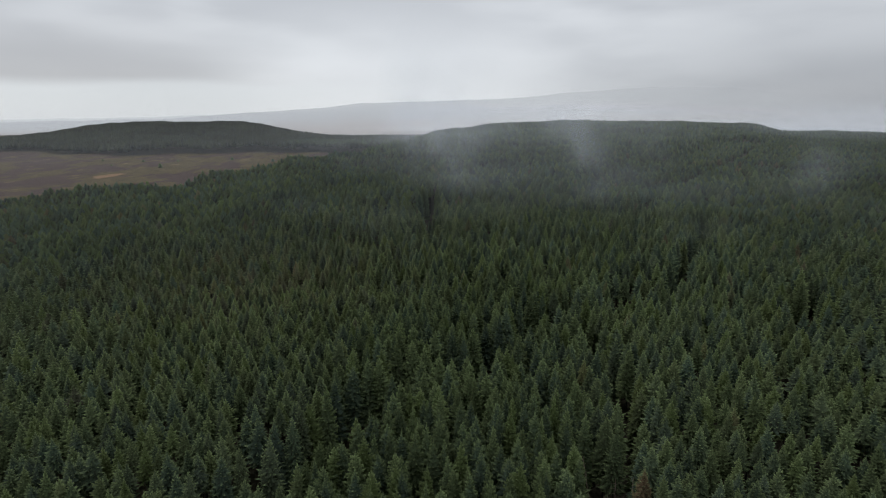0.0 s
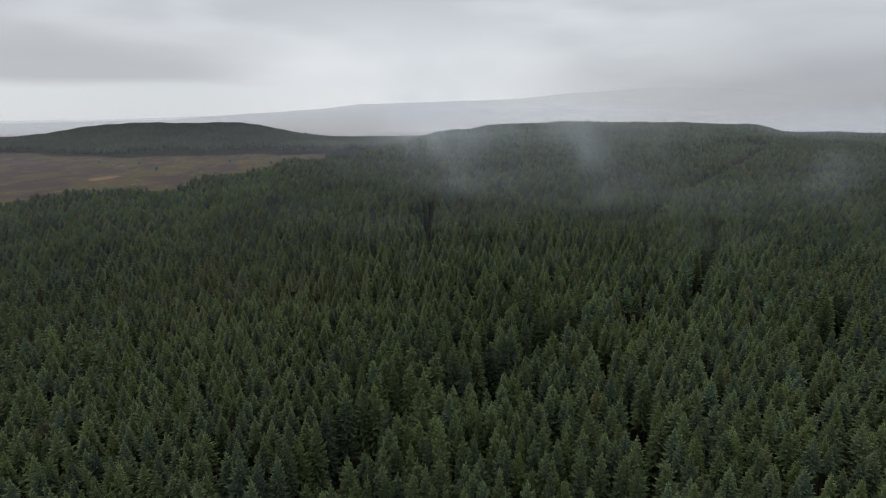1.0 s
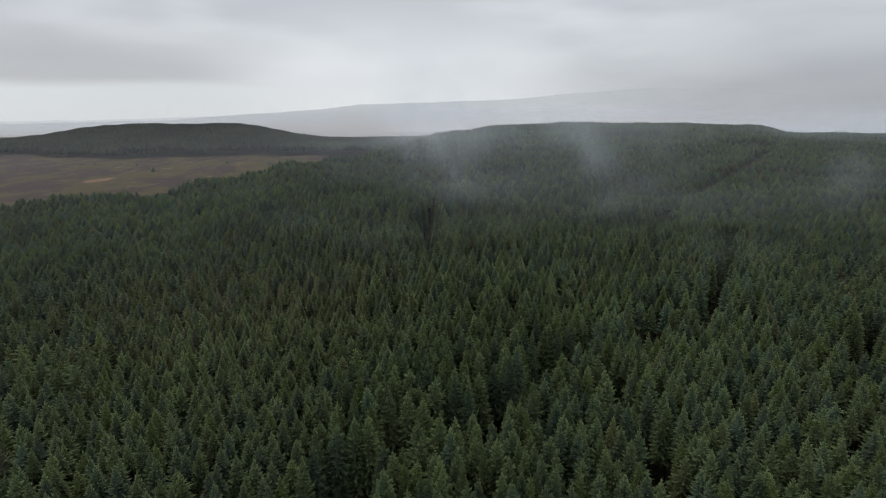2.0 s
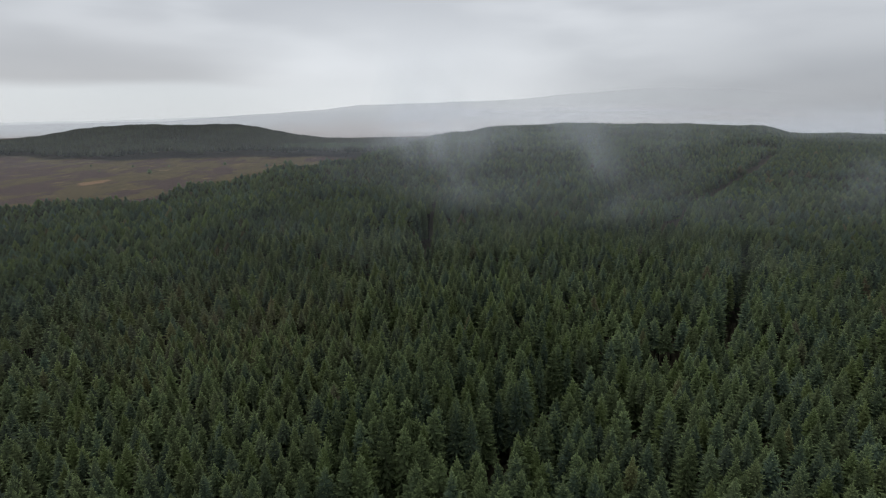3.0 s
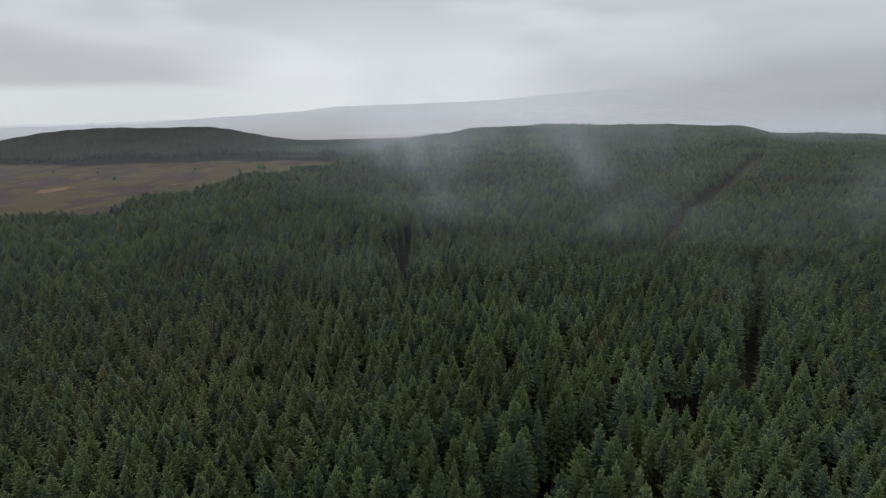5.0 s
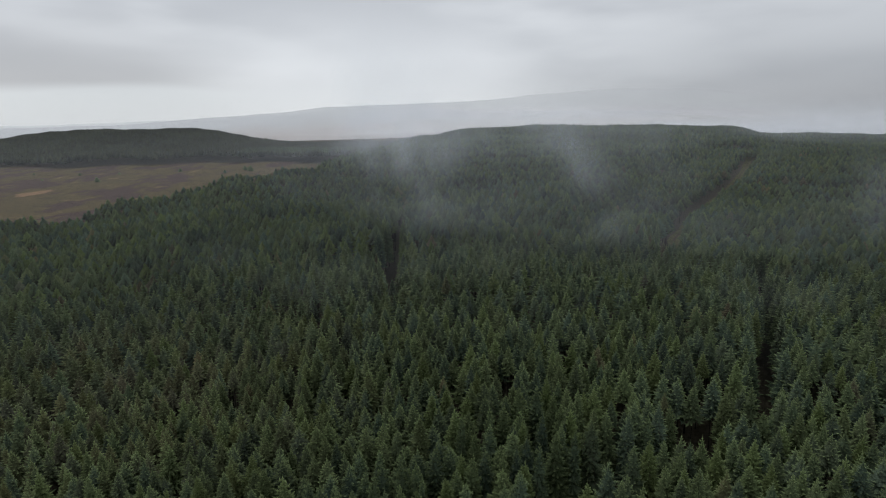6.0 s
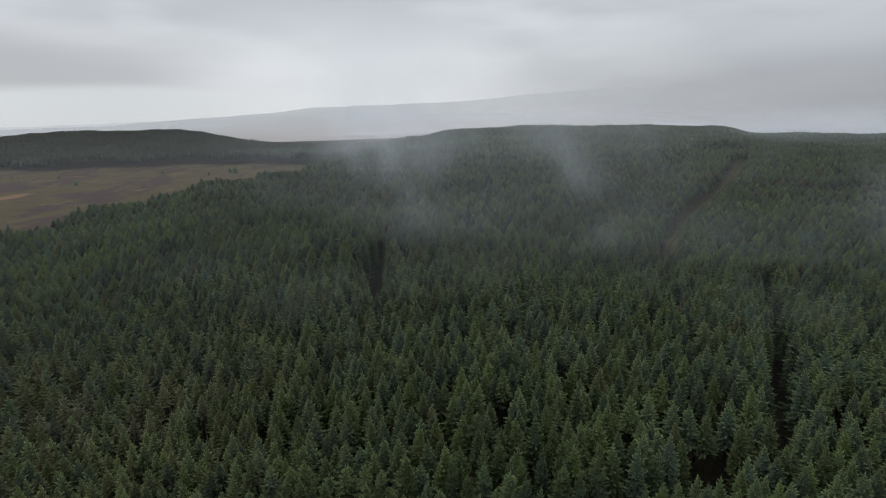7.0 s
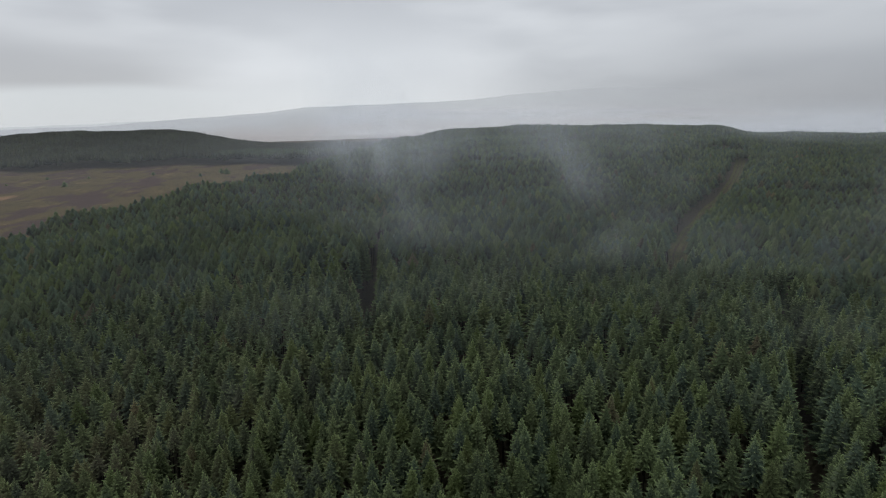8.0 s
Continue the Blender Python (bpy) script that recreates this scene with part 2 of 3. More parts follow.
# ---- the grassy forest track ----
def make_verge():
    mat, n = material("rough_grass_track")
    where = n.add("ShaderNodeNewGeometry").outputs["Position"]
    across = n.math("ABSOLUTE", n.value("across"))
    clump, blade = n.noise(where, 0.35, 5.0, 0.65), n.noise(where, 3.0, 4.0, 0.7)
    colour = n.mix(n.span(clump, 0.35, 0.65), (0.046, 0.054, 0.019, 1), (0.090, 0.086, 0.034, 1))
    colour = n.mix(n.math("MULTIPLY", blade, 0.4), colour, (0.13, 0.115, 0.052, 1))
    rut = n.math("MULTIPLY", n.span(across, 0.16, 0.24), n.span(across, 0.42, 0.34))
    colour = n.mix(n.math("MULTIPLY", rut, n.span(clump, 0.3, 0.6)), colour, (0.065, 0.052, 0.033, 1))
    bump = n.add("ShaderNodeBump", {"Strength": 0.8, "Distance": 0.2, "Height": blade}).outputs[0]
    n.add("ShaderNodeOutputMaterial", {0: n.add("ShaderNodeBsdfPrincipled", {"Base Color": colour, "Roughness": 0.95, "Specular IOR Level": 0.15, "Normal": bump}).outputs[0]})
    return mat


def make_track():
    knots = [(66, 192), (80, 220), (102, 252), (140, 300), (222, 430), (262, 505)]
    at = np.linspace(0, len(knots) - 1, 160)
    cx = sum(np.interp(at + k, range(len(knots)), [p[0] for p in knots]) for k in (-0.3, 0, 0.3)) / 3
    cy = sum(np.interp(at + k, range(len(knots)), [p[1] for p in knots]) for k in (-0.3, 0, 0.3)) / 3
    dx, dy = np.gradient(cx), np.gradient(cy)
    size = np.hypot(dx, dy)
    V, A = [], []
    for w in np.linspace(-1, 1, 7):
        half = 3.2 + 0.4 * np.sin(at * 9 + w)
        px, py = cx + w * half * dy / size, cy - w * half * dx / size
        V.append(np.stack([px, py, height(px, py) + 0.22 - 0.35 * abs(w) ** 3], 1))
        A.append(np.full(len(at), w))
    ob = new("track", mesh_from("track", np.concatenate(V), grid_faces(len(at), 7), make_verge(), True, across=np.concatenate(A)))
    return tagged(ob, "grassy forest track with worn wheel ruts", "track", kind="structure")


make_track()


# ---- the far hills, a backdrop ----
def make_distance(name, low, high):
    """Hills that fade into rain haze: the haze is painted as pale self-lit tones, paler with height, and fades them
    out.
    """
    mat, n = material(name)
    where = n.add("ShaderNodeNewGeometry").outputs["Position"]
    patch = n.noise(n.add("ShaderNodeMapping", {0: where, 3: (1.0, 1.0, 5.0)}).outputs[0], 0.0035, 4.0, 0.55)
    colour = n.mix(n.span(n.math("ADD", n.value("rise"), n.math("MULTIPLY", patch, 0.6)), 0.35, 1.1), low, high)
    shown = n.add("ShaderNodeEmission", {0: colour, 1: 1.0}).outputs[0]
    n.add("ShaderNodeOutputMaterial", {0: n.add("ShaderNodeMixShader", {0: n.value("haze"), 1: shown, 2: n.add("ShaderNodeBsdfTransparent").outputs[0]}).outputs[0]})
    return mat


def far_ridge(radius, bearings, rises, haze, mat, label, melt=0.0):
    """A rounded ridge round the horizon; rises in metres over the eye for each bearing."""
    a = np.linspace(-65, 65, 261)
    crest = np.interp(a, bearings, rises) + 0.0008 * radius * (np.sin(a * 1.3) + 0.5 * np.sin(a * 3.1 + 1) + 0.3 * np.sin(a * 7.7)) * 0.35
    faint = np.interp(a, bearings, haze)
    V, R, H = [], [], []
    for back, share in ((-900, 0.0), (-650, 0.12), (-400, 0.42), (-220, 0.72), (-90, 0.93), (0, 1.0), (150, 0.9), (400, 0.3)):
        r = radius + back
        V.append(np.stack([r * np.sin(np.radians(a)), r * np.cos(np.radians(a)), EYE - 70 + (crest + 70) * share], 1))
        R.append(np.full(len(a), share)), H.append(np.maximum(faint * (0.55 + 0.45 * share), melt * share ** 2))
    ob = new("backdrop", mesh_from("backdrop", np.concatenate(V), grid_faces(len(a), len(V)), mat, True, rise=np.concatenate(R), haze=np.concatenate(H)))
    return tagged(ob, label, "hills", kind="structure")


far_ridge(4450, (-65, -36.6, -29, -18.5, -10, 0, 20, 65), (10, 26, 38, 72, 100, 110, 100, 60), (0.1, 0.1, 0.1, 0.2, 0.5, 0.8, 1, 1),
          make_distance("far_hills_haze_glow", (0.50, 0.53, 0.565, 1), (0.545, 0.575, 0.61, 1)), "faint grey moorland hills in rain haze", melt=0.5)
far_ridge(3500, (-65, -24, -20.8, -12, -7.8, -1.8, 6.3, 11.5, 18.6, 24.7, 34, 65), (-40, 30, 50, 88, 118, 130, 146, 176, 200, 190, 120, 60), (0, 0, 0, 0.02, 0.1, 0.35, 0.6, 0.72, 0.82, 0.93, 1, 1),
          make_distance("near_hills_haze_glow", (0.375, 0.358, 0.36, 1), (0.44, 0.465, 0.50, 1)), "pale grey moorland ridge in low cloud", melt=0.5)


# self-lit bank in the haze's own grey, added to cover the bare plain
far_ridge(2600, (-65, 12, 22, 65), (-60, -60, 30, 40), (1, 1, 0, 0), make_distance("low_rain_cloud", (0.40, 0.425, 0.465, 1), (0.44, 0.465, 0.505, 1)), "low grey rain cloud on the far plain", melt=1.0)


# ---- spruce trees ----
def spruce(seed, whorls, arms, twigs, depth, spread=2.9, thick=0.05, skirt=10, shade_scale=1.0):
    """The crown of one spruce, tip at z = 0: whorls of boughs, each a spine with drooping side twigs, over ragged
    skirts in shade-painted tones. Points, triangles, and a tone: pale young tips, with crown shade painted dark inside
    and beneath.
    """
    rng = np.random.default_rng(seed)
    pts, tris, tips = [], [], []

    def put(p, value):
        pts.append(p)
        tips.append(min(1.0, max(0.0, value)))
        return len(pts) - 1

    lean = rng.normal(0, 0.02, 2)
    up = np.array([0, 0, 1.0])
    lop = rng.uniform(0, 6.28)
    for w in range(whorls):
        f = (w + 0.25) / whorls
        u = depth * f ** 1.15
        reach = spread * (1 - math.exp(-(0.11 + 0.58 * u) / spread)) * rng.uniform(0.9, 1.1)
        number = max(4, round(arms * (0.6 + 0.5 * f)))
        start = rng.uniform(0, 6.28)
        fresh = math.exp(-u / 1.3)
        # ragged skirt under the whorl
        drop = depth / whorls * 1.5
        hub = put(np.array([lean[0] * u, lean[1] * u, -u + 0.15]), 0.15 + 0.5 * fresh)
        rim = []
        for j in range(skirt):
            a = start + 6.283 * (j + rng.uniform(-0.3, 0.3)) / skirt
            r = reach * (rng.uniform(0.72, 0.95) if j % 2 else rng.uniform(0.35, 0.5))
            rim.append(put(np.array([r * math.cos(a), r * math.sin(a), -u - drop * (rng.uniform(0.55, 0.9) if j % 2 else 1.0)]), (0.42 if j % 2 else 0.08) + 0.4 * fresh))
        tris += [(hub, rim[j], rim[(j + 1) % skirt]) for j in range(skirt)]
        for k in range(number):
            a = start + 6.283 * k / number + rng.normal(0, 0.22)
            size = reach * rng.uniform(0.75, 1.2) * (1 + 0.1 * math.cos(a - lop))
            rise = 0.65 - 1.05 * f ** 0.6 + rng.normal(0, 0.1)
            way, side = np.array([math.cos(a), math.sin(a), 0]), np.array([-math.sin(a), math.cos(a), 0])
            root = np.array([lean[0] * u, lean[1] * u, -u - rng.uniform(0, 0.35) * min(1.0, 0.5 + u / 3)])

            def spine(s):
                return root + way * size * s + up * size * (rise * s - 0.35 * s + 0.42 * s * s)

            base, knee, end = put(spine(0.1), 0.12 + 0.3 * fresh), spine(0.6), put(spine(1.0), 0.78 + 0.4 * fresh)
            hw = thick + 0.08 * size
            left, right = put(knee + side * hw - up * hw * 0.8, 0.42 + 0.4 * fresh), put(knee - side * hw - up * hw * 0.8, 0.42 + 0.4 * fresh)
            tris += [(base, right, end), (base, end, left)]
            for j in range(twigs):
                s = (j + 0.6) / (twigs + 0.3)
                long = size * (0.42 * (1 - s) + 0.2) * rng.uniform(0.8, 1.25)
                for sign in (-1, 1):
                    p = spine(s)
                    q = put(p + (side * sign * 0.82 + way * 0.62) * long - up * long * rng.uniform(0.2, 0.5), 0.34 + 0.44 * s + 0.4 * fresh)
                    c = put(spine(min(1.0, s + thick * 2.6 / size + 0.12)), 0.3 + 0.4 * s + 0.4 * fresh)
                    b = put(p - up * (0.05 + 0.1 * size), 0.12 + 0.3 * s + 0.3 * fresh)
                    tris.append((b, c, q) if sign > 0 else (c, b, q))
    # leading shoot
    base = [put(np.array([0.05 * math.cos(t), 0.05 * math.sin(t), -0.5]), 0.6) for t in (0, 2.1, 4.2)]
    top = put(np.array([0, 0, 0.45]), 1.0)
    tris += [(base[0], base[1], top), (base[1], base[2], top), (base[2], base[0], top)]
    foot = [put(np.array([0.14 * math.cos(t), 0.14 * math.sin(t), -13.6]), 0.0) for t in (0, 2.1, 4.2)]
    neck = put(np.array([0, 0, -0.8 * depth]), 0.0)
    tris += [(foot[k], foot[(k + 1) % 3], neck) for k in range(3)]
    return np.array(pts), np.array(tris), np.array(tips) * shade_scale


def far_spruce(seed, tiers, sides, depth=6.0, shade_scale=1.0, spread=2.0):
    """A spruce seen from far: ragged tiers of boughs, tip at z = 0; the gaps' shade is painted as dark notches."""
    rng = np.random.default_rng(seed)
    pts, tris, tips = [], [], []
    for k in range(tiers):
        top, low = -depth * (k / tiers) ** 1.15, -depth * ((k + 1.25) / tiers) ** 1.1
        reach = min(0.11 + 0.55 * -low, spread)
        fresh = math.exp(top / 1.4)
        b = len(pts)
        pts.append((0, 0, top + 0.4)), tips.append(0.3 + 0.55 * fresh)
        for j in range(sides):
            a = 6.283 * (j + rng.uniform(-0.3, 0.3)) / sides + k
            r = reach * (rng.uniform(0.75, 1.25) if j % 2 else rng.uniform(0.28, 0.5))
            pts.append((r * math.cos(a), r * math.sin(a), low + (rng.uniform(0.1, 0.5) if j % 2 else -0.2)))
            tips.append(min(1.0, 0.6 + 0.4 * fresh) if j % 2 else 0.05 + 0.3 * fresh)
        tris += [(b, b + 1 + j, b + 1 + (j + 1) % sides) for j in range(sides)]
    if tiers > 2:
        b = len(pts)
        pts += [(0.15, 0, -15.5), (-0.08, 0.13, -15.5), (-0.08, -0.13, -15.5), (0, 0, -0.8 * depth)]
        tips += [0.0] * 4
        tris += [(b, b + 1, b + 3), (b + 1, b + 2, b + 3), (b + 2, b, b + 3)]
    return np.array(pts, float), np.array(tris), np.array(tips) * shade_scale


def plant(name, kinds, at, sizes, rng, label, broad=1.0):
    """Many trees of the given kinds, joined into one mesh."""
    V, F, T, N, D, base = [], [], [], [], [], 0
    pick = rng.integers(0, len(kinds), len(at))
    for k, (pts, tris, tips) in enumerate(kinds):
        here = at[pick == k]
        m = len(here)
        if not m:
            continue
        a, s = rng.uniform(0, 6.28, m), sizes[pick == k]
        c, d = np.cos(a), np.sin(a)
        wide = s * rng.uniform(0.88, 1.15, m) * broad
        px = (pts[None, :, 0] * c[:, None] - pts[None, :, 1] * d[:, None]) * wide[:, None] + here[:, 0, None]
        py = (pts[None, :, 0] * d[:, None] + pts[None, :, 1] * c[:, None]) * wide[:, None] + here[:, 1, None]
        pz = pts[None, :, 2] * s[:, None] + here[:, 2, None]
        V.append(np.stack([px, py, pz], 2).reshape(-1, 3))
        F.append((tris[None] + (base + np.arange(m) * len(pts))[:, None, None]).reshape(-1, 3))
        T.append(np.tile(tips, m))
        N.append(np.repeat(rng.uniform(0, 1, m), len(pts)))
        dry = np.where(np.hypot(here[:, 0] - 18.2, here[:, 1] - 57) < 4.6, rng.uniform(0.7, 1, m), np.where(rng.uniform(0, 1, m) < 0.02, rng.uniform(0.2, 0.6, m), 0.45 * rng.uniform(0, 1, m) * np.exp(-(((here[:, 0] + 42) / 30) ** 2 + ((here[:, 1] - 128) / 26) ** 2)) + 0.10 * rng.uniform(0, 1, m) ** 2))
        D.append(np.repeat(dry, len(pts)))
        base += m * len(pts)
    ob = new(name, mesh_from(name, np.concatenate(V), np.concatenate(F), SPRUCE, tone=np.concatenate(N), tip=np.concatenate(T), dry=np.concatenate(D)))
    return tagged(ob, label, "forest", kind="stuff")


rng = np.random.default_rng(7)


def rows_of_trees(x0, x1, y0, y1, gap):
    """Planted rows, a little uneven."""
    half = (x1 - x0 + y1 - y0) / 2
    gx, gy = np.meshgrid(np.arange(-half, half, gap), np.arange(-half, half, gap * 0.92))
    gx = gx + (np.round(gy / (gap * 0.92)) % 2) * gap * 0.5
    gx, gy = gx.ravel() + rng.normal(0, gap * 0.2, gx.size), gy.ravel() + rng.normal(0, gap * 0.2, gx.size)
    x, y = (x0 + x1) / 2 + 0.86 * gx - 0.51 * gy, (y0 + y1) / 2 + 0.51 * gx + 0.86 * gy
    keep = (x > x0) & (x < x1) & (y > y0) & (y < y1)
    return x[keep], y[keep]


def seen(x, y, more=0.0):
    """The wedge of land ahead of the flight."""
    return (x > -0.77 * y - 14 - more) & (x < np.maximum(0.77 * y, 0.90 * (y - 60)) + 14 + more) & (y > 40 - more)


def reach(x, y):
    return np.hypot(x - 1, y - np.clip(y - 50, 0, 60))


def tips_of(x, y, tall):
    return np.stack([x, y, height(x, y) + tall], 1)


def tall_of(x, y, m):
    """Tree heights: stands differ, and trees within them."""
    stand = 0.9 * np.sin(x * 0.045 + 2) * np.sin(y * 0.04) + 0.5 * np.sin(x * 0.13 + y * 0.11)
    stand = stand + 0.9 * smooth(120, 180, y) * np.sin(y * 0.21 + 1.6 * np.sin(x * 0.045) + 0.9 * np.sin(x * 0.11 + y * 0.02))
    young = 6.5 * (1 - smooth(10, 22, ride_distance(x + 8, y - 8, TRACK)))
    return TREE + stand + rng.normal(0, 0.45, m) - young


GAP = 2.4
x, y = rows_of_trees(-330, 560, 30, 330, GAP)
keep = wooded(x, y) & seen(x, y) & (ride_distance(x, y) > 0.45 + rng.normal(0, 0.35, len(x))) & (rng.uniform(0, 1, len(x)) > 0.04)
x, y = x[keep], y[keep]
tall = tall_of(x, y, len(x))
at, away = tips_of(x, y, tall), reach(x, y)
sizes = rng.normal(0.85, 0.14, len(x)).clip(0.55, 1.2)
ABREAST = (np.abs(x - 1) < 17) & (y > 52) & (y < 118)
singles = np.flatnonzero(ABREAST)[:300]
single = np.zeros(len(x), bool)
single[singles] = True

FULL = [spruce(k, 14, 10, 2, 5.6) for k in range(8)]
WHOLE = [spruce(10 + k, 18, 10, 2, 8.8, spread=2.6) for k in range(8)]
# farther, simpler kinds get lower tones, painting in the self-shade they lack
GOOD = [spruce(20 + k, 12, 8, 1, 5.4, thick=0.06, shade_scale=0.97) for k in range(8)]
SOUND = [spruce(30 + k, 9, 8, 0, 5.0, thick=0.09, shade_scale=0.82) for k in range(6)]
EDGE = [spruce(50 + k, 18, 9, 1, 10.5, spread=2.4, thick=0.06) for k in range(6)]
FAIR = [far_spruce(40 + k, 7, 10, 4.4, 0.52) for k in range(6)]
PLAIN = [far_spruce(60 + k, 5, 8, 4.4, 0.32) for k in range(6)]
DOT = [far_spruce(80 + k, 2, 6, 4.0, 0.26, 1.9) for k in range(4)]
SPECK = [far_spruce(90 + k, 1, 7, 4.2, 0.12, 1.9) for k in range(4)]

blur = away + rng.normal(0, 5, len(x)).clip(-12, 12)
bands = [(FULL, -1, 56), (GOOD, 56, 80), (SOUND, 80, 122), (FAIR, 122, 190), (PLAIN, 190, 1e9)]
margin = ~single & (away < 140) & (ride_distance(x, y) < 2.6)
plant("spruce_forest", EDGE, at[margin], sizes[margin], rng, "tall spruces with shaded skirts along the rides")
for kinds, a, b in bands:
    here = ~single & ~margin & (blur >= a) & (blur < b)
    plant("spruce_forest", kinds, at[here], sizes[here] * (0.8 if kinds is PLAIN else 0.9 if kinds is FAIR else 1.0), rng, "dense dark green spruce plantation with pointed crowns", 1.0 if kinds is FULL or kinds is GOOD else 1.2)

x, y = rows_of_trees(-200, 800, 330, 800, 2.7)
keep = wooded(x, y) & seen(x, y, 20) & (ride_distance(x, y) > 0.6)
x, y = x[keep], y[keep]
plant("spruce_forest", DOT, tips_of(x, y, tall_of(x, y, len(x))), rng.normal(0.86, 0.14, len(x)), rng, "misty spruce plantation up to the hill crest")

x, y = rows_of_trees(-1000, 250, 715, 1110, 3.6)
keep = wooded(x, y) & (x < edge_x(y) + 20)
x, y = x[keep], y[keep]
keep = wooded(x, y)
x, y = x[keep], y[keep]
low = 3.4 * (1 - smooth(-480, -330, x))
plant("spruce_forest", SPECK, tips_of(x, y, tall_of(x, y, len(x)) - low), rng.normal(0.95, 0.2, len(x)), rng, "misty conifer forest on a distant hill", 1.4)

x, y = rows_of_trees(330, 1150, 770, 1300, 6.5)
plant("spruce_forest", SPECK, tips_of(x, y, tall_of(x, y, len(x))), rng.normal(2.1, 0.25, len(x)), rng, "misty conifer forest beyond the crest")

x, y = rows_of_trees(-120, 120, -60, 110, 3.2)
keep = ~seen(x, y)
x, y = x[keep], y[keep]
close = (np.abs(x) < 48) & (y > -25)
for kinds, some, size in ((FAIR, close, 1.0), (DOT, ~close, 1.2)):
    plant("spruce_forest", kinds, tips_of(x[some], y[some], tall_of(x[some], y[some], some.sum())), rng.normal(size, 0.12, some.sum()), rng, "dense dark green spruce plantation with pointed crowns", 1.3)
x, y = rows_of_trees(-430, 620, -200, 430, 5.8)
keep = wooded(x, y) & ~seen(x, y) & ((np.abs(x) > 120) | (y < -60))
x, y = x[keep], y[keep]
plant("spruce_forest", SPECK, tips_of(x, y, tall_of(x, y, len(x))), rng.normal(1.8, 0.2, len(x)), rng, "dense dark green spruce plantation with pointed crowns")


# ---- the trees beneath the flight, one by one ----
def make_trunk():
    bm = bmesh.new()
    bmesh.ops.create_cone(bm, cap_ends=True, segments=7, radius1=0.17, radius2=0.03, depth=TREE - 0.6)
    bmesh.ops.translate(bm, verts=bm.verts, vec=(0, 0, (TREE - 0.6) / 2 - 0.1))
    me = bpy.data.meshes.new("trunk")
    bm.to_mesh(me)
    bm.free()
    me.materials.append(BARK)
    return me


TRUNK = make_trunk()
models = []
for k, (pts, tris, tips) in enumerate(WHOLE):
    tree = new("spruce_tree")
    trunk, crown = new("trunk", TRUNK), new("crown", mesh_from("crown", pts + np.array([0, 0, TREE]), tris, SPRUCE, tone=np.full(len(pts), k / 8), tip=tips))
    trunk.parent = crown.parent = tree
    tagged(tree, "young dark green spruce tree with pointed crown", "tree", "spruce trees of the plantation")
    models.append(tree)
for j, i in enumerate(singles):
    s = tall[i] / TREE
    m = pose(float(at[i, 0]), float(at[i, 1]), float(at[i, 2] - tall[i]), 0, 0, rng.uniform(0, 360)) @ Matrix.Diagonal((sizes[i], sizes[i], s, 1))
    if j < len(models):
        models[j].matrix_basis = m
    else:
        copy_thing(models[j % 8], m @ Matrix.Diagonal((1 / models[j % 8].scale[0], 1 / models[j % 8].scale[1], 1 / models[j % 8].scale[2], 1)))


# ---- lone trees on the moor ----
def lone_tree(seed):
    pts, tris, tips = far_spruce(seed, 6, 9, 5.5, 0.7)
    pts = pts + np.random.default_rng(seed).normal(0, 0.12, pts.shape) + np.array([0, 0, 6.0])
    tree = new("moor_tree")
    trunk, crown = new("trunk", TRUNK), new("crown", mesh_from("crown", pts, tris, SPRUCE, tone=np.full(len(pts), 0.3), tip=tips))
    trunk.scale = (0.8, 0.8, 0.4)
    trunk.parent = crown.parent = tree
    return tagged(tree, "small dark conifer alone on heather moor", "tree", "lone trees on the moor")


for k, (px, py, size) in enumerate(((-285, 598, 0.75), (-328, 651, 0.45), (-291, 653, 0.4), (-237, 667, 0.6), (-187, 650, 0.55), (-165, 661, 0.95), (-172, 668, 0.8), (-377, 660, 0.4), (-340, 610, 0.35))):
    lone_tree(130 + k).matrix_basis = pose(px, py, float(height(px, py)) - 0.1, 0, 0, 50 * k) @ Matrix.Diagonal((size * 2.1, size * 2.1, size, 1))


# ---- dead stems in the clearing ----
def dead_stem(seed):
    r = np.random.default_rng(seed)
    tree = new("dead_spruce")
    me = TRUNK.copy()
    me.materials.clear()
    me.materials.append(DEAD)
    stem = new("trunk", me)
    stem.parent = tree
    bm = bmesh.new()
    for k in range(26):
        z, a, size = r.uniform(3, TREE - 1), r.uniform(0, 6.28), r.uniform(0.4, 1.2)
        cone = bmesh.ops.create_cone(bm, cap_ends=True, segments=4, radius1=0.025, radius2=0.008, depth=size)["verts"]
        bmesh.ops.transform(bm, verts=cone, matrix=Matrix.Translation((0, 0, z)) @ Matrix.Rotation(a, 4, "Z") @ Matrix.Rotation(radians(78), 4, "Y") @ Matrix.Translation((0, 0, size / 2)))
    me = bpy.data.meshes.new("bare_twigs")
    bm.to_mesh(me)
    bm.free()
    me.materials.append(DEAD)
    new("bare_twigs", me).parent = tree
    return tagged(tree, "bare dead spruce stem with brown twigs", "tree", "dead stems in the clearing")


for k, (px, py) in enumerate(((16.9, 57.6), (19.0, 59.4), (18.3, 55.8), (20.1, 56.8), (17.4, 59.8))):
    dead_stem(100 + k).matrix_basis = pose(px, py, float(height(px, py)), 3 * k - 4, 5 - 3 * k, 70 * k) @ Matrix.Diagonal((0.7, 0.7, 0.72 + 0.06 * k, 1))


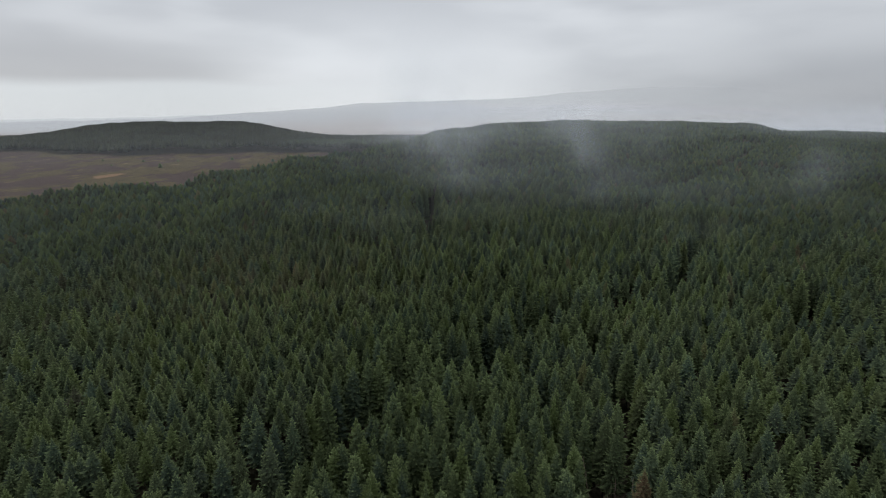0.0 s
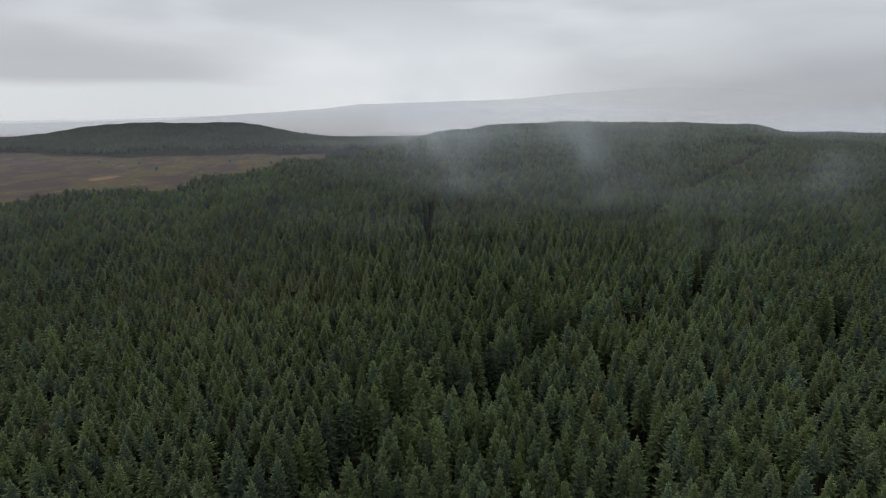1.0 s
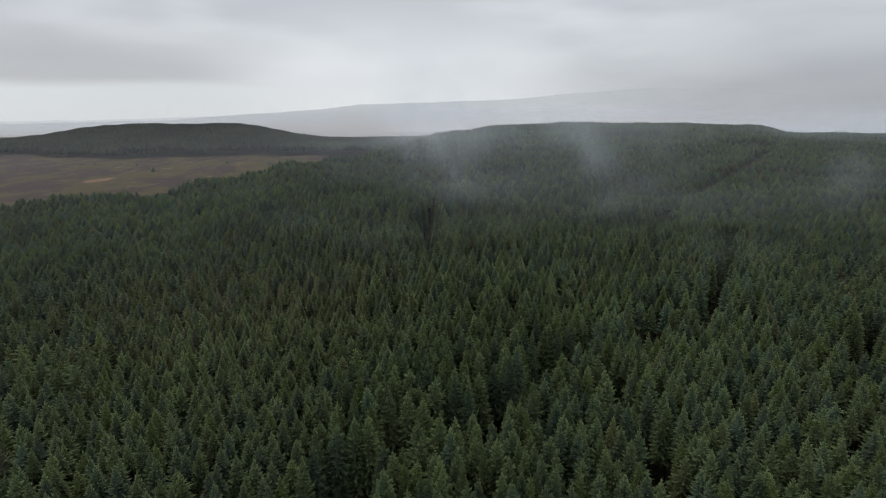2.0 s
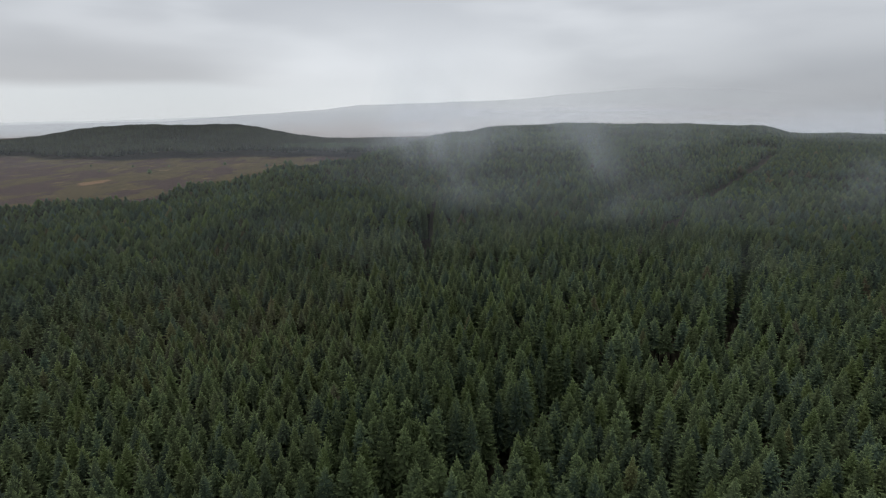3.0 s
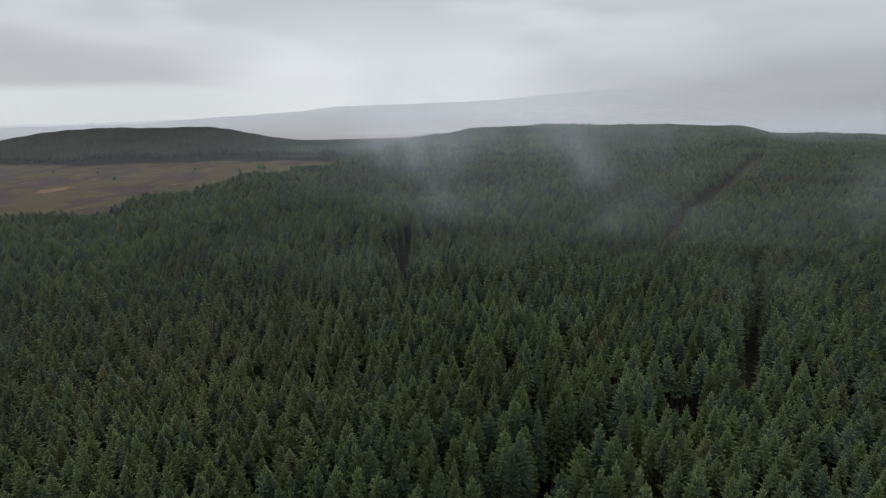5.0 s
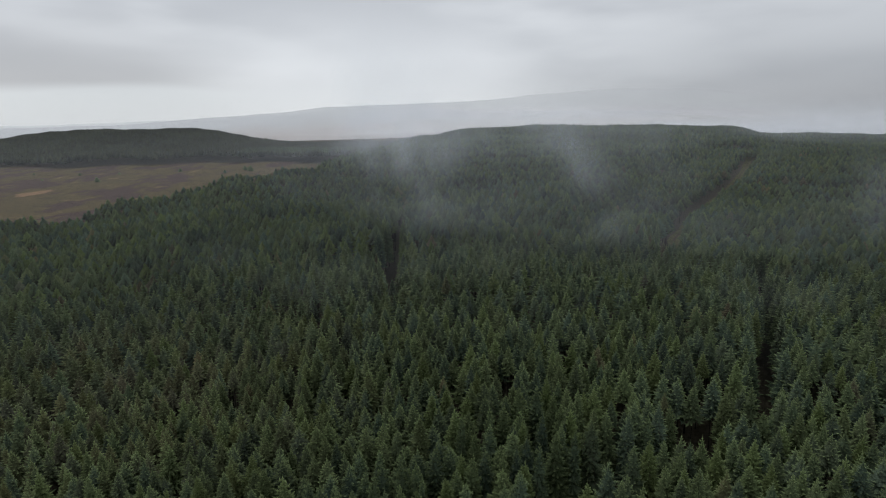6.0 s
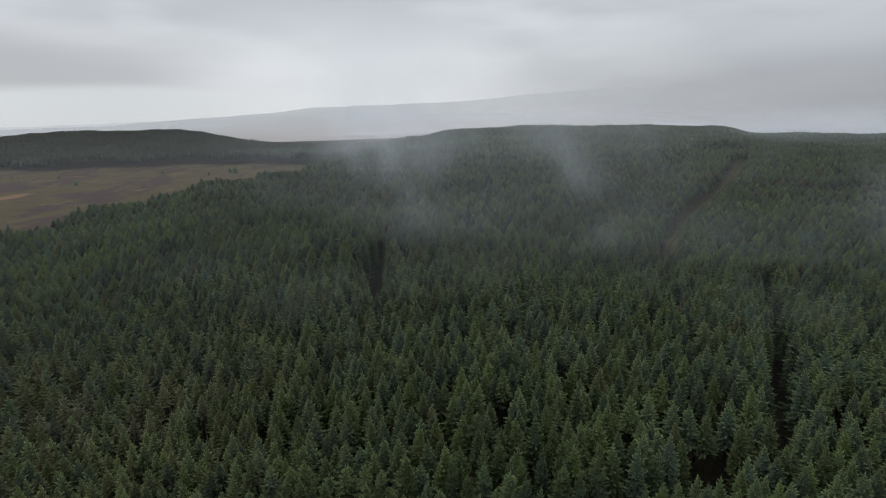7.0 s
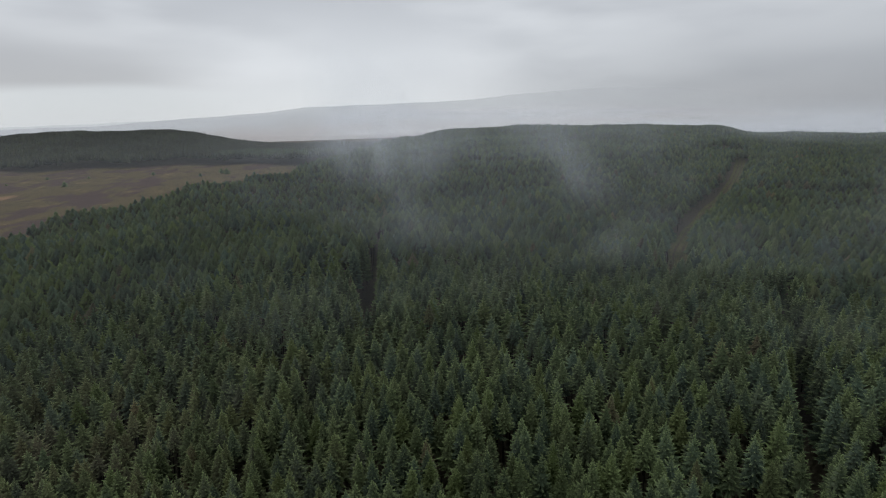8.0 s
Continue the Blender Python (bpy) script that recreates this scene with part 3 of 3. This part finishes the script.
# ---- mist ----
def veil(radius, strength, lift, ceiling, label, spread=(-62, 62), east=0.0, west=1.0, cols=110, lines=24):
    """A curtain of haze round the flight at a radius, thinning out at a ceiling over the first eye's height; denser to the east by that share."""
    a = np.radians(np.linspace(*spread, cols))
    u = np.linspace(0, 1, lines)
    A, U = np.meshgrid(a, u)
    A, U = A.ravel(), U.ravel()
    px, py = radius * np.sin(A), 30 + radius * np.cos(A)
    canopy = height(px, py) + np.where(wooded(px, py), TREE - 1, 0)
    top = np.maximum(EYE + ceiling, canopy + lift + 10)
    pz = canopy + U * (top - canopy)
    body = smooth(0, lift, pz - canopy) * (1 - smooth(0.45, 1.0, (pz - canopy) / (top - canopy)))
    body = body * strength * (west + east * smooth(-0.35, 0.15, A) * (1 - 0.85 * smooth(0.2, 0.5, A)))
    ob = new("mist_curtain", mesh_from("mist_curtain", np.stack([px, py, pz], 1), grid_faces(cols, lines), HAZE, True, veil=body))
    ob.visible_shadow = False
    return tagged(ob, label, "mist", kind="stuff")


def wisp(az, radius, width, rise, strength, sink=2.0, stuff=None):
    """A rag of mist that climbs from the tree tops; az in degrees from the flight's line, sizes in metres."""
    cols, lines = 24, 24
    U, W = np.meshgrid(np.linspace(-1, 1, cols), np.linspace(0, 1, lines))
    U, W = U.ravel(), W.ravel()
    a = radians(az)
    cx, cy = radius * math.sin(a), radius * math.cos(a)
    px = cx + U * width / 2 * math.cos(a) + 3 * np.sin(W * 5 + az)
    py = cy - U * width / 2 * math.sin(a) + 3 * np.sin(U * 2.5 + radius) + 5 * W
    base = height(np.array([cx]), np.array([cy]))[0] + TREE - sink
    body = strength * (1 - smooth(0.25, 1.0, np.abs(U + 0.25 * np.sin(W * 6 + radius)))) * smooth(0, 0.5, W) * (1 - smooth(0.5, 1, W))
    ob = new("mist_wisp", mesh_from("mist_wisp", np.stack([px, py, base + W * rise], 1), grid_faces(cols, lines), stuff or WISP, True, veil=body))
    ob.visible_shadow = False
    return tagged(ob, "ragged pale mist rising from the spruce tops", "mist", kind="stuff")


for radius, strength, lift, ceiling, east, west in (
    (94, 0.007, 7, 12, 0.5, 0.8), (118, 0.013, 7, 13, 0.6, 0.8), (145, 0.020, 8, 13, 0.8, 0.8), (178, 0.026, 8, 13, 1.0, 0.7), (220, 0.032, 9, 14, 1.1, 0.6),
    (285, 0.042, 10, 15, 1.1, 0.4), (360, 0.052, 10, 16, 1.2, 0.2), (460, 0.060, 10, 18, 1.3, 0.15), (590, 0.08, 8, 22, 1.2, 0.3), (700, 0.09, 9, 28, 1.4, 0.55),
):
    veil(radius, strength, lift, ceiling, "thin grey mist drifting over the spruce tops", east=east, west=west)

# rags of mist: bearing, distance, width, rise, strength
for row in (
    (-2.9, 246, 34, 42, 0.42), (-2.4, 256, 30, 46, 0.4), (-1.4, 266, 32, 52, 0.42), (0.7, 240, 30, 34, 0.42), (1.4, 252, 34, 38, 0.42), (2.6, 266, 28, 32, 0.34), (0.2, 200, 28, 18, 0.3), (1.4, 182, 22, 15, 0.22),
    (12.6, 228, 26, 26, 0.42), (14.0, 215, 20, 20, 0.3), (11.6, 262, 34, 32, 0.3), (15.6, 176, 16, 14, 0.24), (17.2, 195, 26, 16, 0.12), (20.0, 186, 14, 14, 0.15),
    (9.0, 290, 44, 26, 0.3), (6.0, 330, 54, 26, 0.3), (16.5, 330, 50, 28, 0.28), (20.5, 380, 54, 30, 0.3), (8.0, 430, 70, 30, 0.3), (13.0, 470, 80, 30, 0.25),
    (30.6, 190, 18, 26, 0.34), (31.6, 215, 20, 28, 0.22), (33.4, 180, 28, 20, 0.14), (35.5, 240, 36, 28, 0.14), (27.5, 300, 36, 26, 0.14), (24.0, 250, 26, 16, 0.15),
    (-6.0, 150, 32, 12, 0.12), (-12.0, 170, 46, 12, 0.1), (4.5, 150, 40, 12, 0.12), (18.0, 140, 46, 11, 0.12), (-8.0, 230, 36, 14, 0.14),
):
    wisp(*row)
# broad soft banks
for row in (
    (-1.8, 256, 46, 62, 0.2), (-2.4, 262, 34, 70, 0.18), (-1.0, 270, 60, 54, 0.14), (1.2, 280, 60, 46, 0.14), (12.8, 260, 60, 40, 0.08), (14.5, 300, 80, 34, 0.08),
    (29, 520, 130, 30, 0.12), (31, 540, 120, 30, 0.2), (34, 560, 160, 40, 0.22), (37, 600, 180, 40, 0.25), (33, 470, 110, 30, 0.08), (37, 430, 90, 32, 0.08),
    (10, 160, 90, 16, 0.06), (17, 165, 70, 16, 0.07), (12, 200, 90, 18, 0.05), (1, 185, 60, 16, 0.06),
):
    wisp(*row, stuff=HAZE)
mist_rng = np.random.default_rng(11)
for k in range(16):
    wisp(mist_rng.uniform(-3, 30), mist_rng.uniform(140, 420), mist_rng.uniform(16, 44), mist_rng.uniform(12, 26), mist_rng.uniform(0.08, 0.2))
